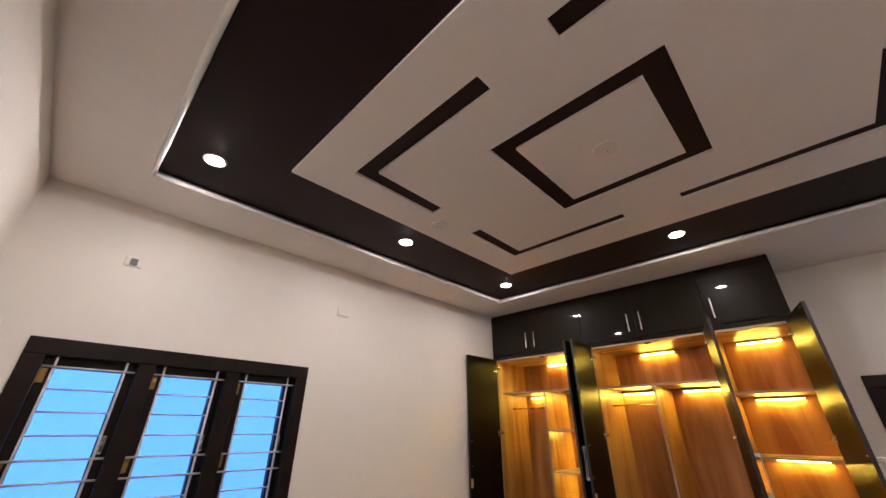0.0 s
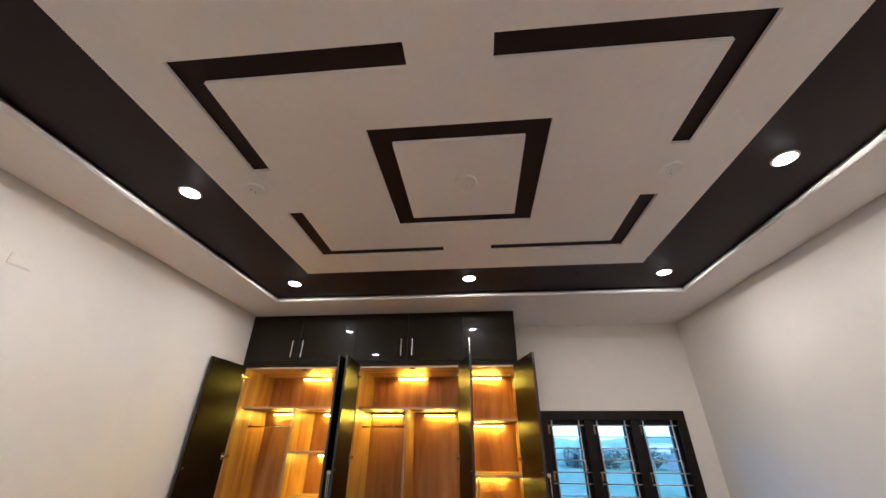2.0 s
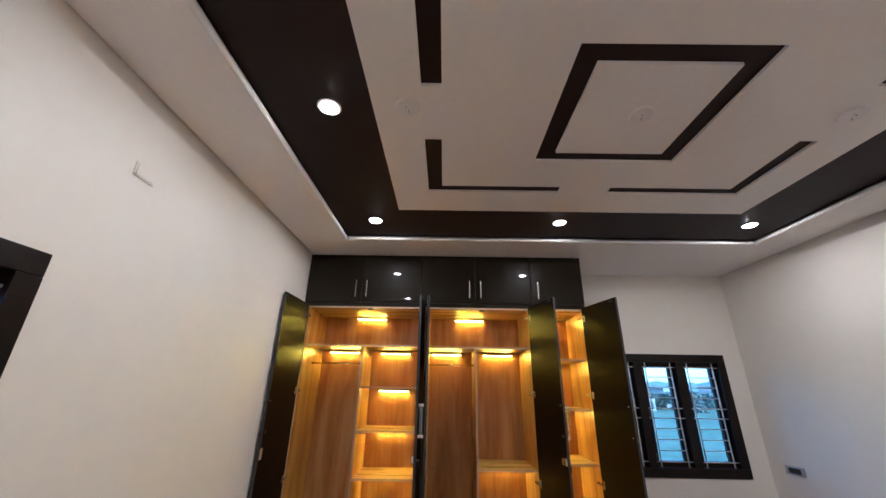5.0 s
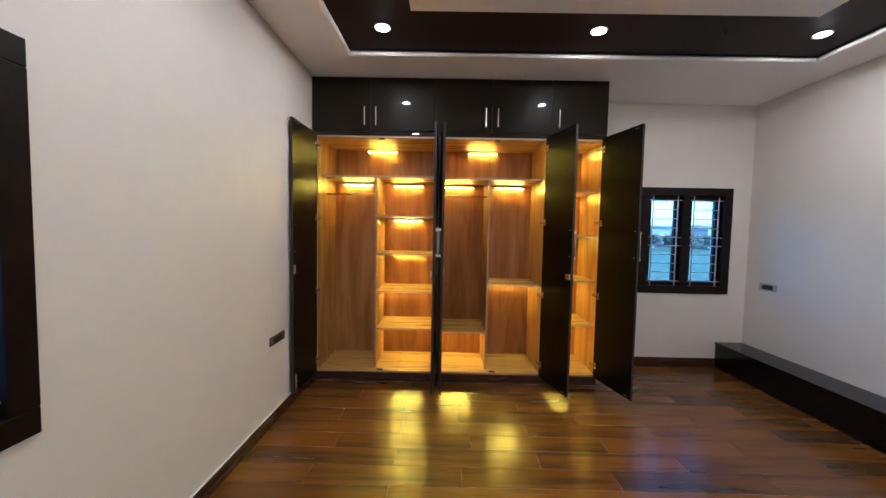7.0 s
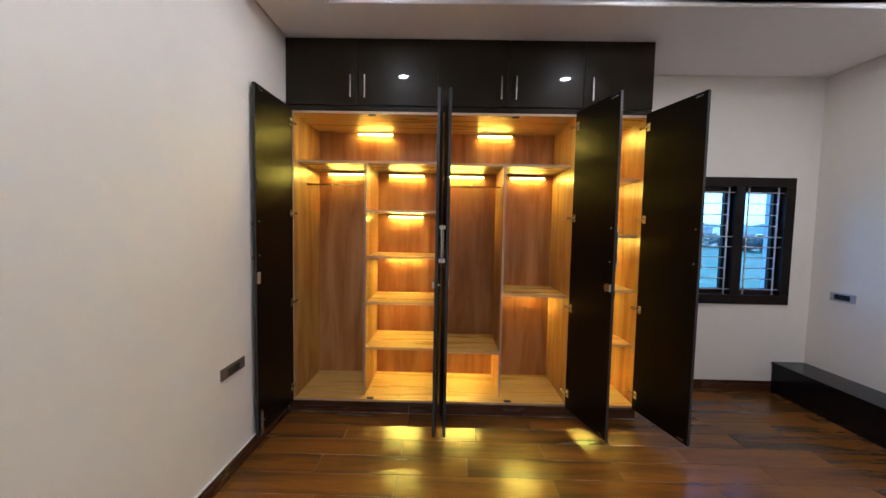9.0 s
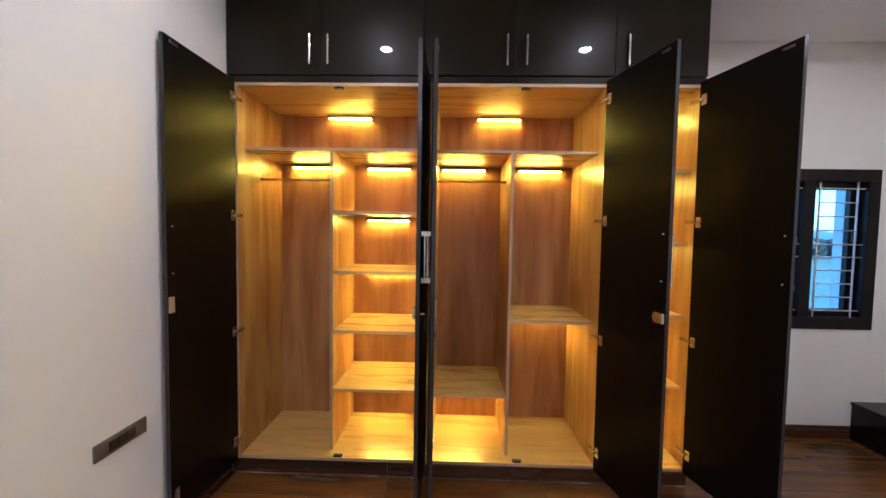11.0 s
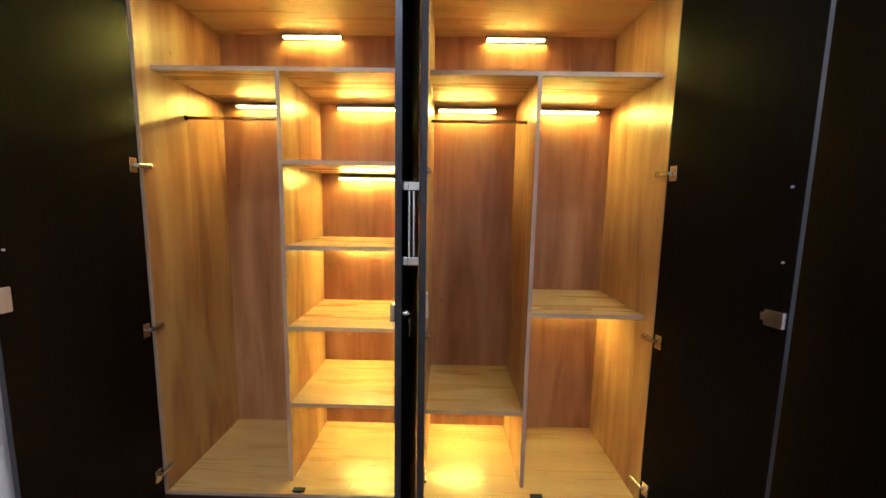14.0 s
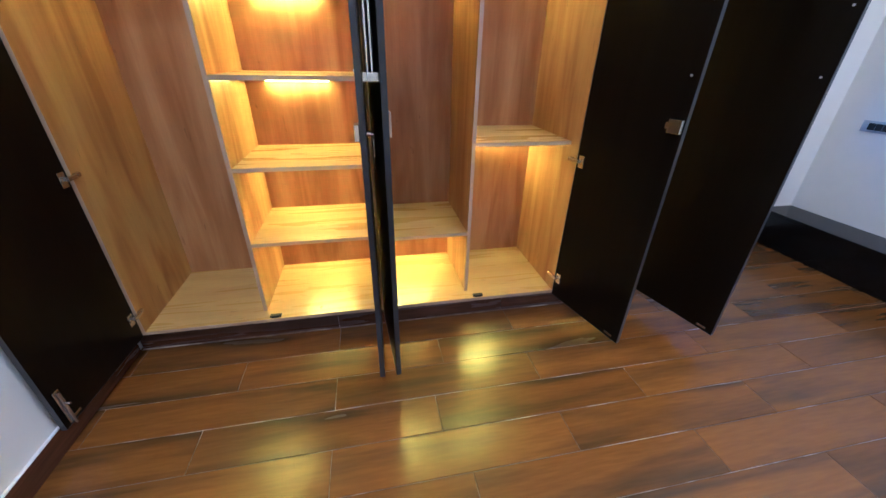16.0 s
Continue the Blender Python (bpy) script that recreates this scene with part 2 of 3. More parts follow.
def wall(name, box_args, hole=None, axis="x"):
    x0, x1, y0, y1, z0, z1 = box_args
    bm = bmesh.new()
    if hole is None:
        box(bm, *box_args)
    else:
        a, b, c, d = hole
        if axis == "x":
            box(bm, x0, a, y0, y1, z0, z1), box(bm, b, x1, y0, y1, z0, z1)
            box(bm, a, b, y0, y1, z0, c), box(bm, a, b, y0, y1, d, z1)
        else:
            box(bm, x0, x1, y0, a, z0, z1), box(bm, x0, x1, b, y1, z0, z1)
            box(bm, x0, x1, a, b, z0, c), box(bm, x0, x1, a, b, d, z1)
    return tagged(part(name, bm, M_WALL), "smooth cream painted plaster wall", "wall", kind="structure")


wall("wall_left", (XN - T, XF + 0.3, YL, YL + T, -0.1, ZTOP), WIN_L, "x")
wall("wall_far", (XF, XF + 0.3, YR, YL, -0.1, ZTOP), WIN_R, "y")
wall("wall_right", (XN - T, XF + 0.3, YR - T, YR, -0.1, ZTOP))
wall("wall_near", (XN - T, XN, YR, YL, -0.1, ZTOP))

# ceiling: plaster border, dark recessed band, white panel with slots
CX0, CX1, CY0, CY1 = 0.345, 3.572, -1.237, 2.529
bm = bmesh.new()
for g, z0, z1 in ((0.020, ZC, ZTOP - 0.01), (0.0, ZC + 0.014, ZTOP)):   # narrow groove added along the walls, its shape puts corner shade there
    box(bm, XN + g, CX0, YR + g, YL - g, z0, z1), box(bm, CX1, XF - g, YR + g, YL - g, z0, z1)
    box(bm, CX0, CX1, YR + g, CY0, z0, z1), box(bm, CX0, CX1, CY1, YL - g, z0, z1)
tagged(part("ceiling", bm, M_CEIL), "cream plaster ceiling border round a recessed tray", "ceiling", kind="structure")
tagged(part("ceiling_band", boxed(CX0, CX1, CY0, CY1, ZB, ZTOP), M_BAND), "dark brown painted recessed ceiling band", "ceiling", kind="structure")

PX0, PX1, PY0, PY1 = 0.893, 3.006, -0.68, 1.975
SLOTS = [(1.146, 1.243, 0.83, 1.728), (1.146, 1.757, 1.633, 1.728),
         (1.140, 1.236, -0.412, 0.51), (1.140, 1.732, -0.412, -0.318),
         (2.635, 2.716, 0.82, 1.73), (2.14, 2.716, 1.635, 1.73),
         (2.635, 2.716, -0.428, 0.483), (2.12, 2.716, -0.428, -0.330),
         (1.53, 1.625, 0.246, 1.072), (2.252, 2.334, 0.246, 1.072), (1.53, 2.334, 0.246, 0.352), (1.53, 2.334, 0.968, 1.072)]
xs = sorted({PX0, PX1, *[v for s in SLOTS for v in s[:2]]})
ys = sorted({PY0, PY1, *[v for s in SLOTS for v in s[2:]]})
bm = bmesh.new()
verts = {}
for i in range(len(xs) - 1):
    for j in range(len(ys) - 1):
        mx_, my_ = (xs[i] + xs[i + 1]) / 2, (ys[j] + ys[j + 1]) / 2
        if any(s[0] < mx_ < s[1] and s[2] < my_ < s[3] for s in SLOTS):
            continue
        ring = []
        for a, b in ((i, j), (i + 1, j), (i + 1, j + 1), (i, j + 1)):
            if (a, b) not in verts:
                verts[a, b] = bm.verts.new((xs[a], ys[b], ZP))
            ring.append(verts[a, b])
        bm.faces.new(ring)
out = bmesh.ops.extrude_face_region(bm, geom=bm.faces[:])
for v in [g for g in out["geom"] if isinstance(g, bmesh.types.BMVert)]:
    v.co.z = ZB + 0.002
tagged(part("ceiling_panel", bm, M_CEIL), "cream plaster ceiling panel with dark angular slots", "ceiling", kind="structure")

# rounded, slightly wavy plaster bead along the tray's edge
def bead_run(bm, a, b, seed):
    """A hand-drawn plaster roll from a to b."""
    a, b = Vector(a), Vector(b)
    n, ahead = max(int((b - a).length / 0.11), 2), (b - a).normalized()
    side = ahead.cross(Vector((0, 0, 1)))
    rings = []
    for k in range(n + 1):
        c = a.lerp(b, k / n)
        r = 0.0155 + 0.002 * noise.noise((k * 0.8, seed, 0.3))
        c = c + side * 0.003 * noise.noise((k * 0.45, seed, 5.1))
        rings.append([bm.verts.new(c + side * (r * math.cos(q * math.pi / 5)) + Vector((0, 0, r * 1.15 * math.sin(q * math.pi / 5)))) for q in range(10)])
    for p, q in zip(rings, rings[1:]):
        for k in range(10):
            bm.faces.new((p[k], p[(k + 1) % 10], q[(k + 1) % 10], q[k]))
    bm.faces.new(rings[0]), bm.faces.new(rings[-1])


bm = bmesh.new()
ze = ZC + 0.004
ring = [(CX0, CY0, ze), (CX1, CY0, ze), (CX1, CY1, ze), (CX0, CY1, ze)]
for k in range(4):
    bead_run(bm, ring[k], ring[(k + 1) % 4], 2.7 * k)
tagged(part("trim_ceiling", bm, M_BEAD, smooth=True), "white moulded bead round the ceiling tray", "trim", kind="structure")

# floor slab under the tiles
floor = tagged(part("floor", boxed(XN - T, XF + T, YR - T, YL + T, -0.15, -0.0022), M_GROUT), "glossy dark brown wood-look plank tile floor", "floor", kind="structure")


# ---- windows ----
def window(name, span, z0, z1, at):
    """A three-light window built along +x with the room towards -y, its wall face at y = 0."""
    win = tagged(new(name), "dark wooden three-light window with pale steel grille", "window", kind="structure")
    f, d = 0.085, 0.11
    z1, z0 = z1 - z0, 0.0
    bm = bmesh.new()
    box(bm, 0, span, -0.014, d, z1 - f, z1, 0.004), box(bm, 0, span, -0.014, d, z0, f, 0.004)
    box(bm, 0, f, -0.0145, d, f, z1 - f, 0.004), box(bm, span - f, span, -0.0145, d, f, z1 - f, 0.004)
    pitch = (span - f) / 3
    for k in (1, 2):
        box(bm, pitch * k, pitch * k + f, -0.008, d, f, z1 - f, 0.004)
    part("window_frame", bm, M_FRAME, win)
    for k in range(3):
        a, b = pitch * k + f, pitch * (k + 1)
        s = 0.055
        bm = bmesh.new()
        y0, y1 = 0.055, 0.095
        box(bm, a, a + s, y0, y1, f, z1 - f, 0.004), box(bm, b - s, b, y0, y1, f, z1 - f, 0.004)
        box(bm, a + s, b - s, y0, y1, f, f + s, 0.004), box(bm, a + s, b - s, y0, y1, z1 - f - s, z1 - f, 0.004)
        sash = part("sash", bm, M_FRAME, win)
        pane = part("pane", boxed(a + s, b - s, 0.072, 0.076, f + s, z1 - f - s), M_GLASS, sash, "window glass tinted blue for the cool daylight")
        pane.visible_shadow = False
        bm = bmesh.new()
        hx, hz = b - s / 2, z1 * 0.56
        box(bm, hx - 0.010, hx + 0.010, 0.050, 0.055, hz - 0.015, hz + 0.075, 0.002)
        arc = [(hx, 0.052, hz), (hx, 0.034, hz + 0.010), (hx - 0.003, 0.026, hz + 0.03), (hx - 0.003, 0.026, hz + 0.05), (hx, 0.036, hz + 0.068)]
        for p, q in zip(arc, arc[1:]):
            rod(bm, p, q, 0.0055, 8)
        part("sash_handle", bm, M_STEEL, sash, "curved steel sash handle")
        for zz in (0.18, z1 / 2, z1 - 0.18):
            bm = bmesh.new()
            box(bm, a - 0.012, a + 0.03, 0.044, 0.054, zz - 0.035, zz + 0.035, 0.002)
            rod(bm, (a, 0.044, zz - 0.038), (a, 0.044, zz + 0.038), 0.006)
            part("hinge", bm, M_BRASS, sash, "worn brass butt hinge")
        # grille of this light: two uprights, long ties and short rungs
        g0, g1 = a + 0.048, b - 0.048
        bm = bmesh.new()
        for gx in (g0, g1):
            box(bm, gx - 0.006, gx + 0.006, 0.012, 0.02, f, z1 - f, 0.002)
        ties = (f + 0.052, z1 * 0.455, z1 * 0.535, z1 - f - 0.052)
        for zz in ties:
            rod(bm, (a + 0.002, 0.010, zz), (b - 0.002, 0.010, zz), 0.0055, 8)
        for lo, hi, cnt in ((ties[0], ties[1], 3), (ties[2], ties[3], 3)):
            for q in range(1, cnt + 1):
                zz = lo + (hi - lo) * q / (cnt + 1)
                rod(bm, (g0, 0.016, zz), (g1, 0.016, zz), 0.0045, 8)
        part("grille", bm, M_BAR, win, "pale painted steel window grille", smooth=True)
    win.matrix_basis = at
    return local(win)


window("window_1", WIN_L[1] - WIN_L[0], WIN_L[2], WIN_L[3], pose(WIN_L[0], YL, WIN_L[2]))
window("window_2", WIN_R[1] - WIN_R[0], WIN_R[2], WIN_R[3], pose(XF, WIN_R[1], WIN_R[2], 0, 0, -90))


# ---- ceiling fittings ----
def downlight(at):
    lamp = thing("downlight", at, "round recessed downlight with white rim, switched on", "ceiling light", "downlights in the ceiling band")
    bm = bmesh.new()
    n = 32
    prof = [(0.044, 0.0), (0.045, -0.004), (0.051, -0.006), (0.058, -0.003), (0.059, 0.0)]
    rings = [[bm.verts.new((r * math.cos(2 * math.pi * k / n), r * math.sin(2 * math.pi * k / n), z)) for k in range(n)] for r, z in prof]
    for a, b in zip(rings, rings[1:]):
        for k in range(n):
            bm.faces.new((a[k], a[(k + 1) % n], b[(k + 1) % n], b[k]))
    part("rim", bm, M_WHITE, lamp, smooth=True)
    bm = bmesh.new()
    rings = [[bm.verts.new((r * math.cos(2 * math.pi * k / n), r * math.sin(2 * math.pi * k / n), z)) for k in range(n)] for r, z in ((0.0435, -0.001), (0.040, -0.0045), (0.033, -0.0075), (0.022, -0.0098), (0.011, -0.0108))]
    for a, b in zip(rings, rings[1:]):
        for k in range(n):
            bm.faces.new((a[k], a[(k + 1) % n], b[(k + 1) % n], b[k]))
    bm.faces.new(rings[-1]), bm.faces.new(rings[0])
    part("lens", bm, M_LAMP, lamp, "bright warm white lens")
    return local(lamp)


first = downlight((0.562, 2.2, ZB))
for x, y in ((1.917, 2.2), (3.24, 2.2), (3.24, 0.65), (3.24, -0.94), (1.9, -0.94), (0.562, -0.94), (0.562, 0.65)):
    copy_thing(first, pose(x, y, ZB))


def junction_cover(at, wires):
    cover = thing("junction_cover", at, "round white cover plate with bare wire ends", "ceiling cover", "junction covers")
    bm = bmesh.new()
    bmesh.ops.create_cone(bm, cap_ends=True, segments=28, radius1=0.056, radius2=0.060, depth=0.010, matrix=Matrix.Translation((0, 0, -0.005)))
    part("plate", bm, M_BEAD, cover)
    for dx, dy in ((-0.012, 0.004), (0.010, -0.003))[:wires]:
        bm = bmesh.new()
        rod(bm, (dx, dy, -0.009), (dx * 1.6, dy * 1.8, -0.022), 0.0016, 6)
        part("wire", bm, M_GREY, cover)
    return local(cover)


for x, y in ((1.927, 0.635), (1.912, -0.40), (1.893, 1.80)):
    junction_cover((x, y, ZP), 2)
loop = thing("wire_loop", (3.19, -0.225, ZB), "short dark wire hanging from the ceiling band", "cable")
bm = bmesh.new()
pts = [(-0.014, 0, 0.0), (-0.015, 0.002, -0.03), (-0.006, 0.004, -0.045), (0.006, 0.002, -0.045), (0.013, 0, -0.028), (0.012, 0, 0.0)]
for a, b in zip(pts, pts[1:]):
    rod(bm, a, b, 0.003, 6)
part("wire", bm, M_BLACK, loop)
local(loop)

# ---- wardrobe ----
Y1L, Y1R, Y2L, Y2R, Y3L, Y3R = 2.938, 1.795, 1.760, 0.789, 0.771, 0.246   # clear widths of the three bays
ZI0, ZI1 = 0.113, 2.345
B = 0.018


def led_bar(parent, y0, y1, z):
    """A strip of light under a shelf, at the back panel."""
    bar = part("led_bar", boxed(BX - 0.010, BX - 0.0005, y0 - 0.004, y1 + 0.004, z - 0.018, z + 0.006, bevel=0.002), M_STEEL, parent, "slim light bar housing")
    part("diffuser", boxed(BX - 0.019, BX - 0.0105, y0, y1, z - 0.014, z - 0.001, bevel=0.002), M_LED, bar, "glowing warm yellow diffuser")
    # top plate and lip are added to keep light off the board above
    bm = bmesh.new()
    box(bm, BX - 0.031, BX - 0.0105, y0 - 0.004, y1 + 0.004, z + 0.001, z + 0.003), box(bm, BX - 0.033, BX - 0.031, y0 - 0.004, y1 + 0.004, z - 0.0085, z + 0.003)
    part("led_shield", bm, M_STEEL, bar, "thin steel strip added to block upward light")
    for ya, yb in ((y0 - 0.010, y0 - 0.0045), (y1 + 0.0045, y1 + 0.010)):
        part("end_cap", boxed(BX - 0.033, BX - 0.0005, ya, yb, z - 0.016, z + 0.006, bevel=0.001), M_BLACK, bar, "small dark end cap")
    return bar


def board(name, args, mat, parent):
    return part(name, boxed(*args, bevel=0.001), mat, parent)


def shelf(parent, yl, yr, ztop, front=4.092):
    s = board("shelf", (front + 0.0012, BX, yr, yl, ztop - B, ztop), M_OAKH, parent)
    part("edge_band", boxed(front, front + 0.0012, yr, yl, ztop - B, ztop), M_OAKE, s)
    return s


def divider(parent, yl, yr, z0, z1, front=4.092):
    s = board("divider", (front + 0.0012, BX, yr, yl, z0, z1), M_OAKV, parent)
    part("edge_band", boxed(front, front + 0.0012, yr, yl, z0, z1), M_OAKE, s)
    return s


def bay(name, yl, yr, label):
    w = thing(name, (WX + 0.3, (yl + yr) / 2, 0), label, "wardrobe", "wardrobe units")
    board("side_panel", (WX + 0.002, XF - 0.002, yl, yl + B - 0.0005, ZI0 - B, ZI1 + B), M_OAKV, w)
    board("side_panel", (WX + 0.002, XF - 0.002, yr - B + 0.0005, yr, ZI0 - B, ZI1 + B), M_OAKV, w)
    for a, b in ((yl + 0.0005, yl + B - 0.001), (yr - B + 0.001, yr - 0.0005)):
        part("edge_band", boxed(WX, WX + 0.0015, a, b, ZI0 - B, ZI1 + B), M_OAKE, w)
    part("edge_band", boxed(WX, WX + 0.0015, yr, yl, ZI1 + 0.0005, ZI1 + B), M_OAKE, w)
    part("edge_band", boxed(WX, WX + 0.0015, yr, yl, ZI0 - B, ZI0 - 0.0005), M_OAKE, w)
    board("top_panel", (WX + 0.002, BX, yr, yl, ZI1, ZI1 + B), M_OAKH, w)
    board("bottom_panel", (WX + 0.002, BX, yr, yl, ZI0 - B, ZI0), M_OAKH, w)
    board("back_panel", (BX, BX + 0.012, yr, yl, ZI0 - B, ZI1 + B), M_OAKB, w)
    return w


def hanging_rail(parent, ya, yb):
    bm = bmesh.new()
    rod(bm, (4.285, ya, 1.836), (4.285, yb, 1.836), 0.0075, 14)
    r = part("hanging_rail", bm, M_STEEL, parent, "slim steel clothes rail", smooth=True)
    for y, s in ((ya, -1), (yb, 1)):
        bm = bmesh.new()
        rod(bm, (4.285, y, 1.836), (4.285, y + 0.006 * s, 1.836), 0.013, 14)
        part("rail_socket", bm, M_STEEL, r, smooth=True)


def catch(parent, y, z, down):
    bm = bmesh.new()
    box(bm, WX + 0.010, WX + 0.032, y - 0.028, y + 0.028, z, z + 0.010 * down, 0.002)
    box(bm, WX + 0.006, WX + 0.012, y - 0.018, y + 0.018, z, z + 0.012 * down, 0.001)
    part("magnetic_catch", bm, M_BLACK, parent, "small dark magnetic door catch")


unit1 = bay("wardrobe_unit", Y1L, Y1R, "open wardrobe unit, oak inside, with lit shelves and rail")
shelf(unit1, Y1L, Y1R, 2.006)
divider(unit1, 2.411, 2.393, ZI0, 2.006 - B)
for z in (1.624, 1.252, 0.881, 0.511):
    shelf(unit1, 2.393, Y1R, z)
hanging_rail(unit1, 2.411, Y1L)
led_bar(unit1, 2.272, 2.572, 2.335)
led_bar(unit1, 2.540, 2.840, 1.973)
for z in (1.968, 1.590, 1.219, 0.848, 0.478):
    led_bar(unit1, 1.982, 2.282, z)
catch(unit1, 2.34, ZI0, 1), catch(unit1, 2.34, ZI1, -1)

unit2 = bay("wardrobe_unit", Y2L, Y2R, "open wardrobe unit, oak inside, with hanging bays lit yellow")
shelf(unit2, Y2L, Y2R, 2.000)
divider(unit2, 1.309, 1.291, ZI0, 2.000 - B)
shelf(unit2, Y2L, 1.309, 0.494)
shelf(unit2, 1.291, Y2R, 0.967)
hanging_rail(unit2, 1.309, Y2L)
led_bar(unit2, 1.180, 1.480, 2.333)
led_bar(unit2, 1.43, 1.73, 1.965)
led_bar(unit2, 0.876, 1.176, 1.964)
led_bar(unit2, 1.43, 1.73, 0.461)
led_bar(unit2, 0.876, 1.176, 0.934)
catch(unit2, 1.243, ZI0, 1), catch(unit2, 1.243, ZI1, -1)

unit3 = bay("wardrobe_unit", Y3L, Y3R, "narrow open wardrobe unit with five lit oak shelves")
for z in (1.90, 1.46, 1.02, 0.58):
    shelf(unit3, Y3L, Y3R, z)
for z in (2.332, 1.868, 1.428, 0.988, 0.548):
    led_bar(unit3, 0.36, 0.66, z)

plinth = thing("wardrobe_plinth", (WX + 0.3, 1.6, 0), "brown wood-look tiled plinth under the wardrobe", "plinth")
part("core", boxed(WX + 0.022, XF - 0.002, 0.232, YL - 0.012, 0.0, 0.0945), M_EDGE, plinth)
for a, b in ((2.985, 2.03), (2.0275, 1.10), (1.0975, 0.23)):
    part("tile", boxed(WX + 0.010, WX + 0.0215, b, a, 0.001, 0.094, bevel=0.001), M_SKIRT, plinth)
part("joint", boxed(WX + 0.004, WX + 0.0098, 0.235, YL - 0.013, 0.0008, 0.0048, bevel=0.001), M_GROUT, plinth, "patchy pale joint line")
filler = tagged(part("filler_strip", boxed(WX, WX + 0.02, Y1L + B, YL - 0.002, 0.095, 2.40), M_LAM), "dark laminate filler strip beside the wall", "filler strip")


# ---- wardrobe doors ----
def hinge(parent, z, side):
    """Concealed hinge at the door's hinge edge, inner face towards +y * side."""
    bm = bmesh.new()
    s = side
    box(bm, -0.045, -0.012, 0.0095 * s, 0.0125 * s, z - 0.030, z + 0.030, 0.001)
    rod(bm, (-0.026, 0.010 * s, z), (-0.026, 0.015 * s, z), 0.015, 14)
    box(bm, -0.022, 0.026, 0.012 * s, 0.027 * s, z - 0.009, z + 0.009, 0.003)
    box(bm, 0.020, 0.050, 0.009 * s, 0.025 * s, z - 0.008, z + 0.012, 0.003)
    rod(bm, (0.034, 0.024 * s, z + 0.002), (0.034, 0.027 * s, z + 0.002), 0.004, 8)
    part("hinge", bm, M_STEEL, parent, "nickel-plated concealed hinge")


def pull(parent, x, y, z0, z1, s, depth=0.035):
    """A bar pull on the face at y, standing out towards s."""
    bm = bmesh.new()
    box(bm, x - 0.011, x + 0.011, y, y + depth * s, z0, z0 + 0.026, 0.002)
    box(bm, x - 0.011, x + 0.011, y, y + depth * s, z1 - 0.026, z1, 0.002)
    box(bm, x - 0.005, x + 0.005, y + (depth - 0.008) * s, y + depth * s, z0, z1, 0.002)
    part("handle", bm, M_STEEL, parent, "brushed steel bar handle")


def wardrobe_door(unit, hx, hy, fx, fy, side, z0=0.098, z1=2.372, hinges=(0.22, 0.891, 1.580, 2.266), lock="plate", label=""):
    """Hinge line at hx, hy and free edge at fx, fy. The leaf runs along -x from its origin; the inner face lies towards +y * side."""
    length = math.hypot(fx - hx, fy - hy)
    turn = math.degrees(math.atan2(hy - fy, hx - fx))
    t = 0.009
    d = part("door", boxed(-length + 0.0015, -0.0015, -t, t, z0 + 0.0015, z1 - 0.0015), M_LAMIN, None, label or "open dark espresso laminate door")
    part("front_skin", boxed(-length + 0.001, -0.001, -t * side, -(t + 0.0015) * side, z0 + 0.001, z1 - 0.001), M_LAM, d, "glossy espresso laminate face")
    bm = bmesh.new()
    box(bm, -length, -length + 0.0015, -t, t, z0, z1), box(bm, -0.0015, 0, -t, t, z0, z1)
    box(bm, -length + 0.0015, -0.0015, -t, t, z1 - 0.0015, z1), box(bm, -length + 0.0015, -0.0015, -t, t, z0, z0 + 0.0015)
    part("edge_band", bm, M_EDGE, d, "dark grey edge band")
    for z in hinges:
        hinge(d, z, side)
    pull(d, -length + 0.032, -(t + 0.0015) * side, 1.262, 1.506, -side)
    for z in (1.290, 1.510):
        bm = bmesh.new()
        rod(bm, (-length + 0.032, t * side, z), (-length + 0.032, (t + 0.004) * side, z), 0.004, 12)
        part("screw", bm, M_BAR, d)
    part("catch_plate", boxed(-length + 0.035, -length + 0.085, t * side, (t + 0.003) * side, z1 - 0.03, z1 - 0.016, bevel=0.001), M_STEEL, d, "small steel catch plate")
    part("catch_plate", boxed(-length + 0.035, -length + 0.080, t * side, (t + 0.003) * side, z0 + 0.014, z0 + 0.027, bevel=0.001), M_STEEL, d, "small steel catch plate")
    if lock == "plate":
        part("strike_plate", boxed(-length + 0.004, -length + 0.034, t * side, (t + 0.008) * side, 1.107, 1.182, bevel=0.002), M_OAKE, d, "pale latch plate")
    elif lock == "case":
        bm = bmesh.new()
        box(bm, -length + 0.004, -length + 0.056, t * side, (t + 0.016) * side, 1.095, 1.145, 0.002)
        box(bm, -length + 0.056, -length + 0.070, t * side, (t + 0.010) * side, 1.108, 1.132, 0.001)
        part("lock_case", bm, M_STEEL, d, "nickel lock case")
        bm = bmesh.new()
        y = -(t + 0.0015) * side
        rod(bm, (-length + 0.03, y, 1.115), (-length + 0.03, y - 0.014 * side, 1.115), 0.009, 16)
        part("lock_cylinder", bm, M_STEEL, d)
        bm = bmesh.new()
        rod(bm, (-length + 0.03, y - 0.014 * side, 1.115), (-length + 0.03, y - 0.022 * side, 1.113), 0.003, 8)
        box(bm, -length + 0.022, -length + 0.038, y - 0.020 * side, y - 0.022 * side, 1.045, 1.098, 0.0006)
        part("key", bm, M_STEEL, d, "small steel key hanging from the lock")
    local(d)
    d.matrix_basis = pose(hx, hy, 0, 0, 0, turn)
    d.parent, d.matrix_parent_inverse = unit, unit.matrix_basis.inverted()
    return d


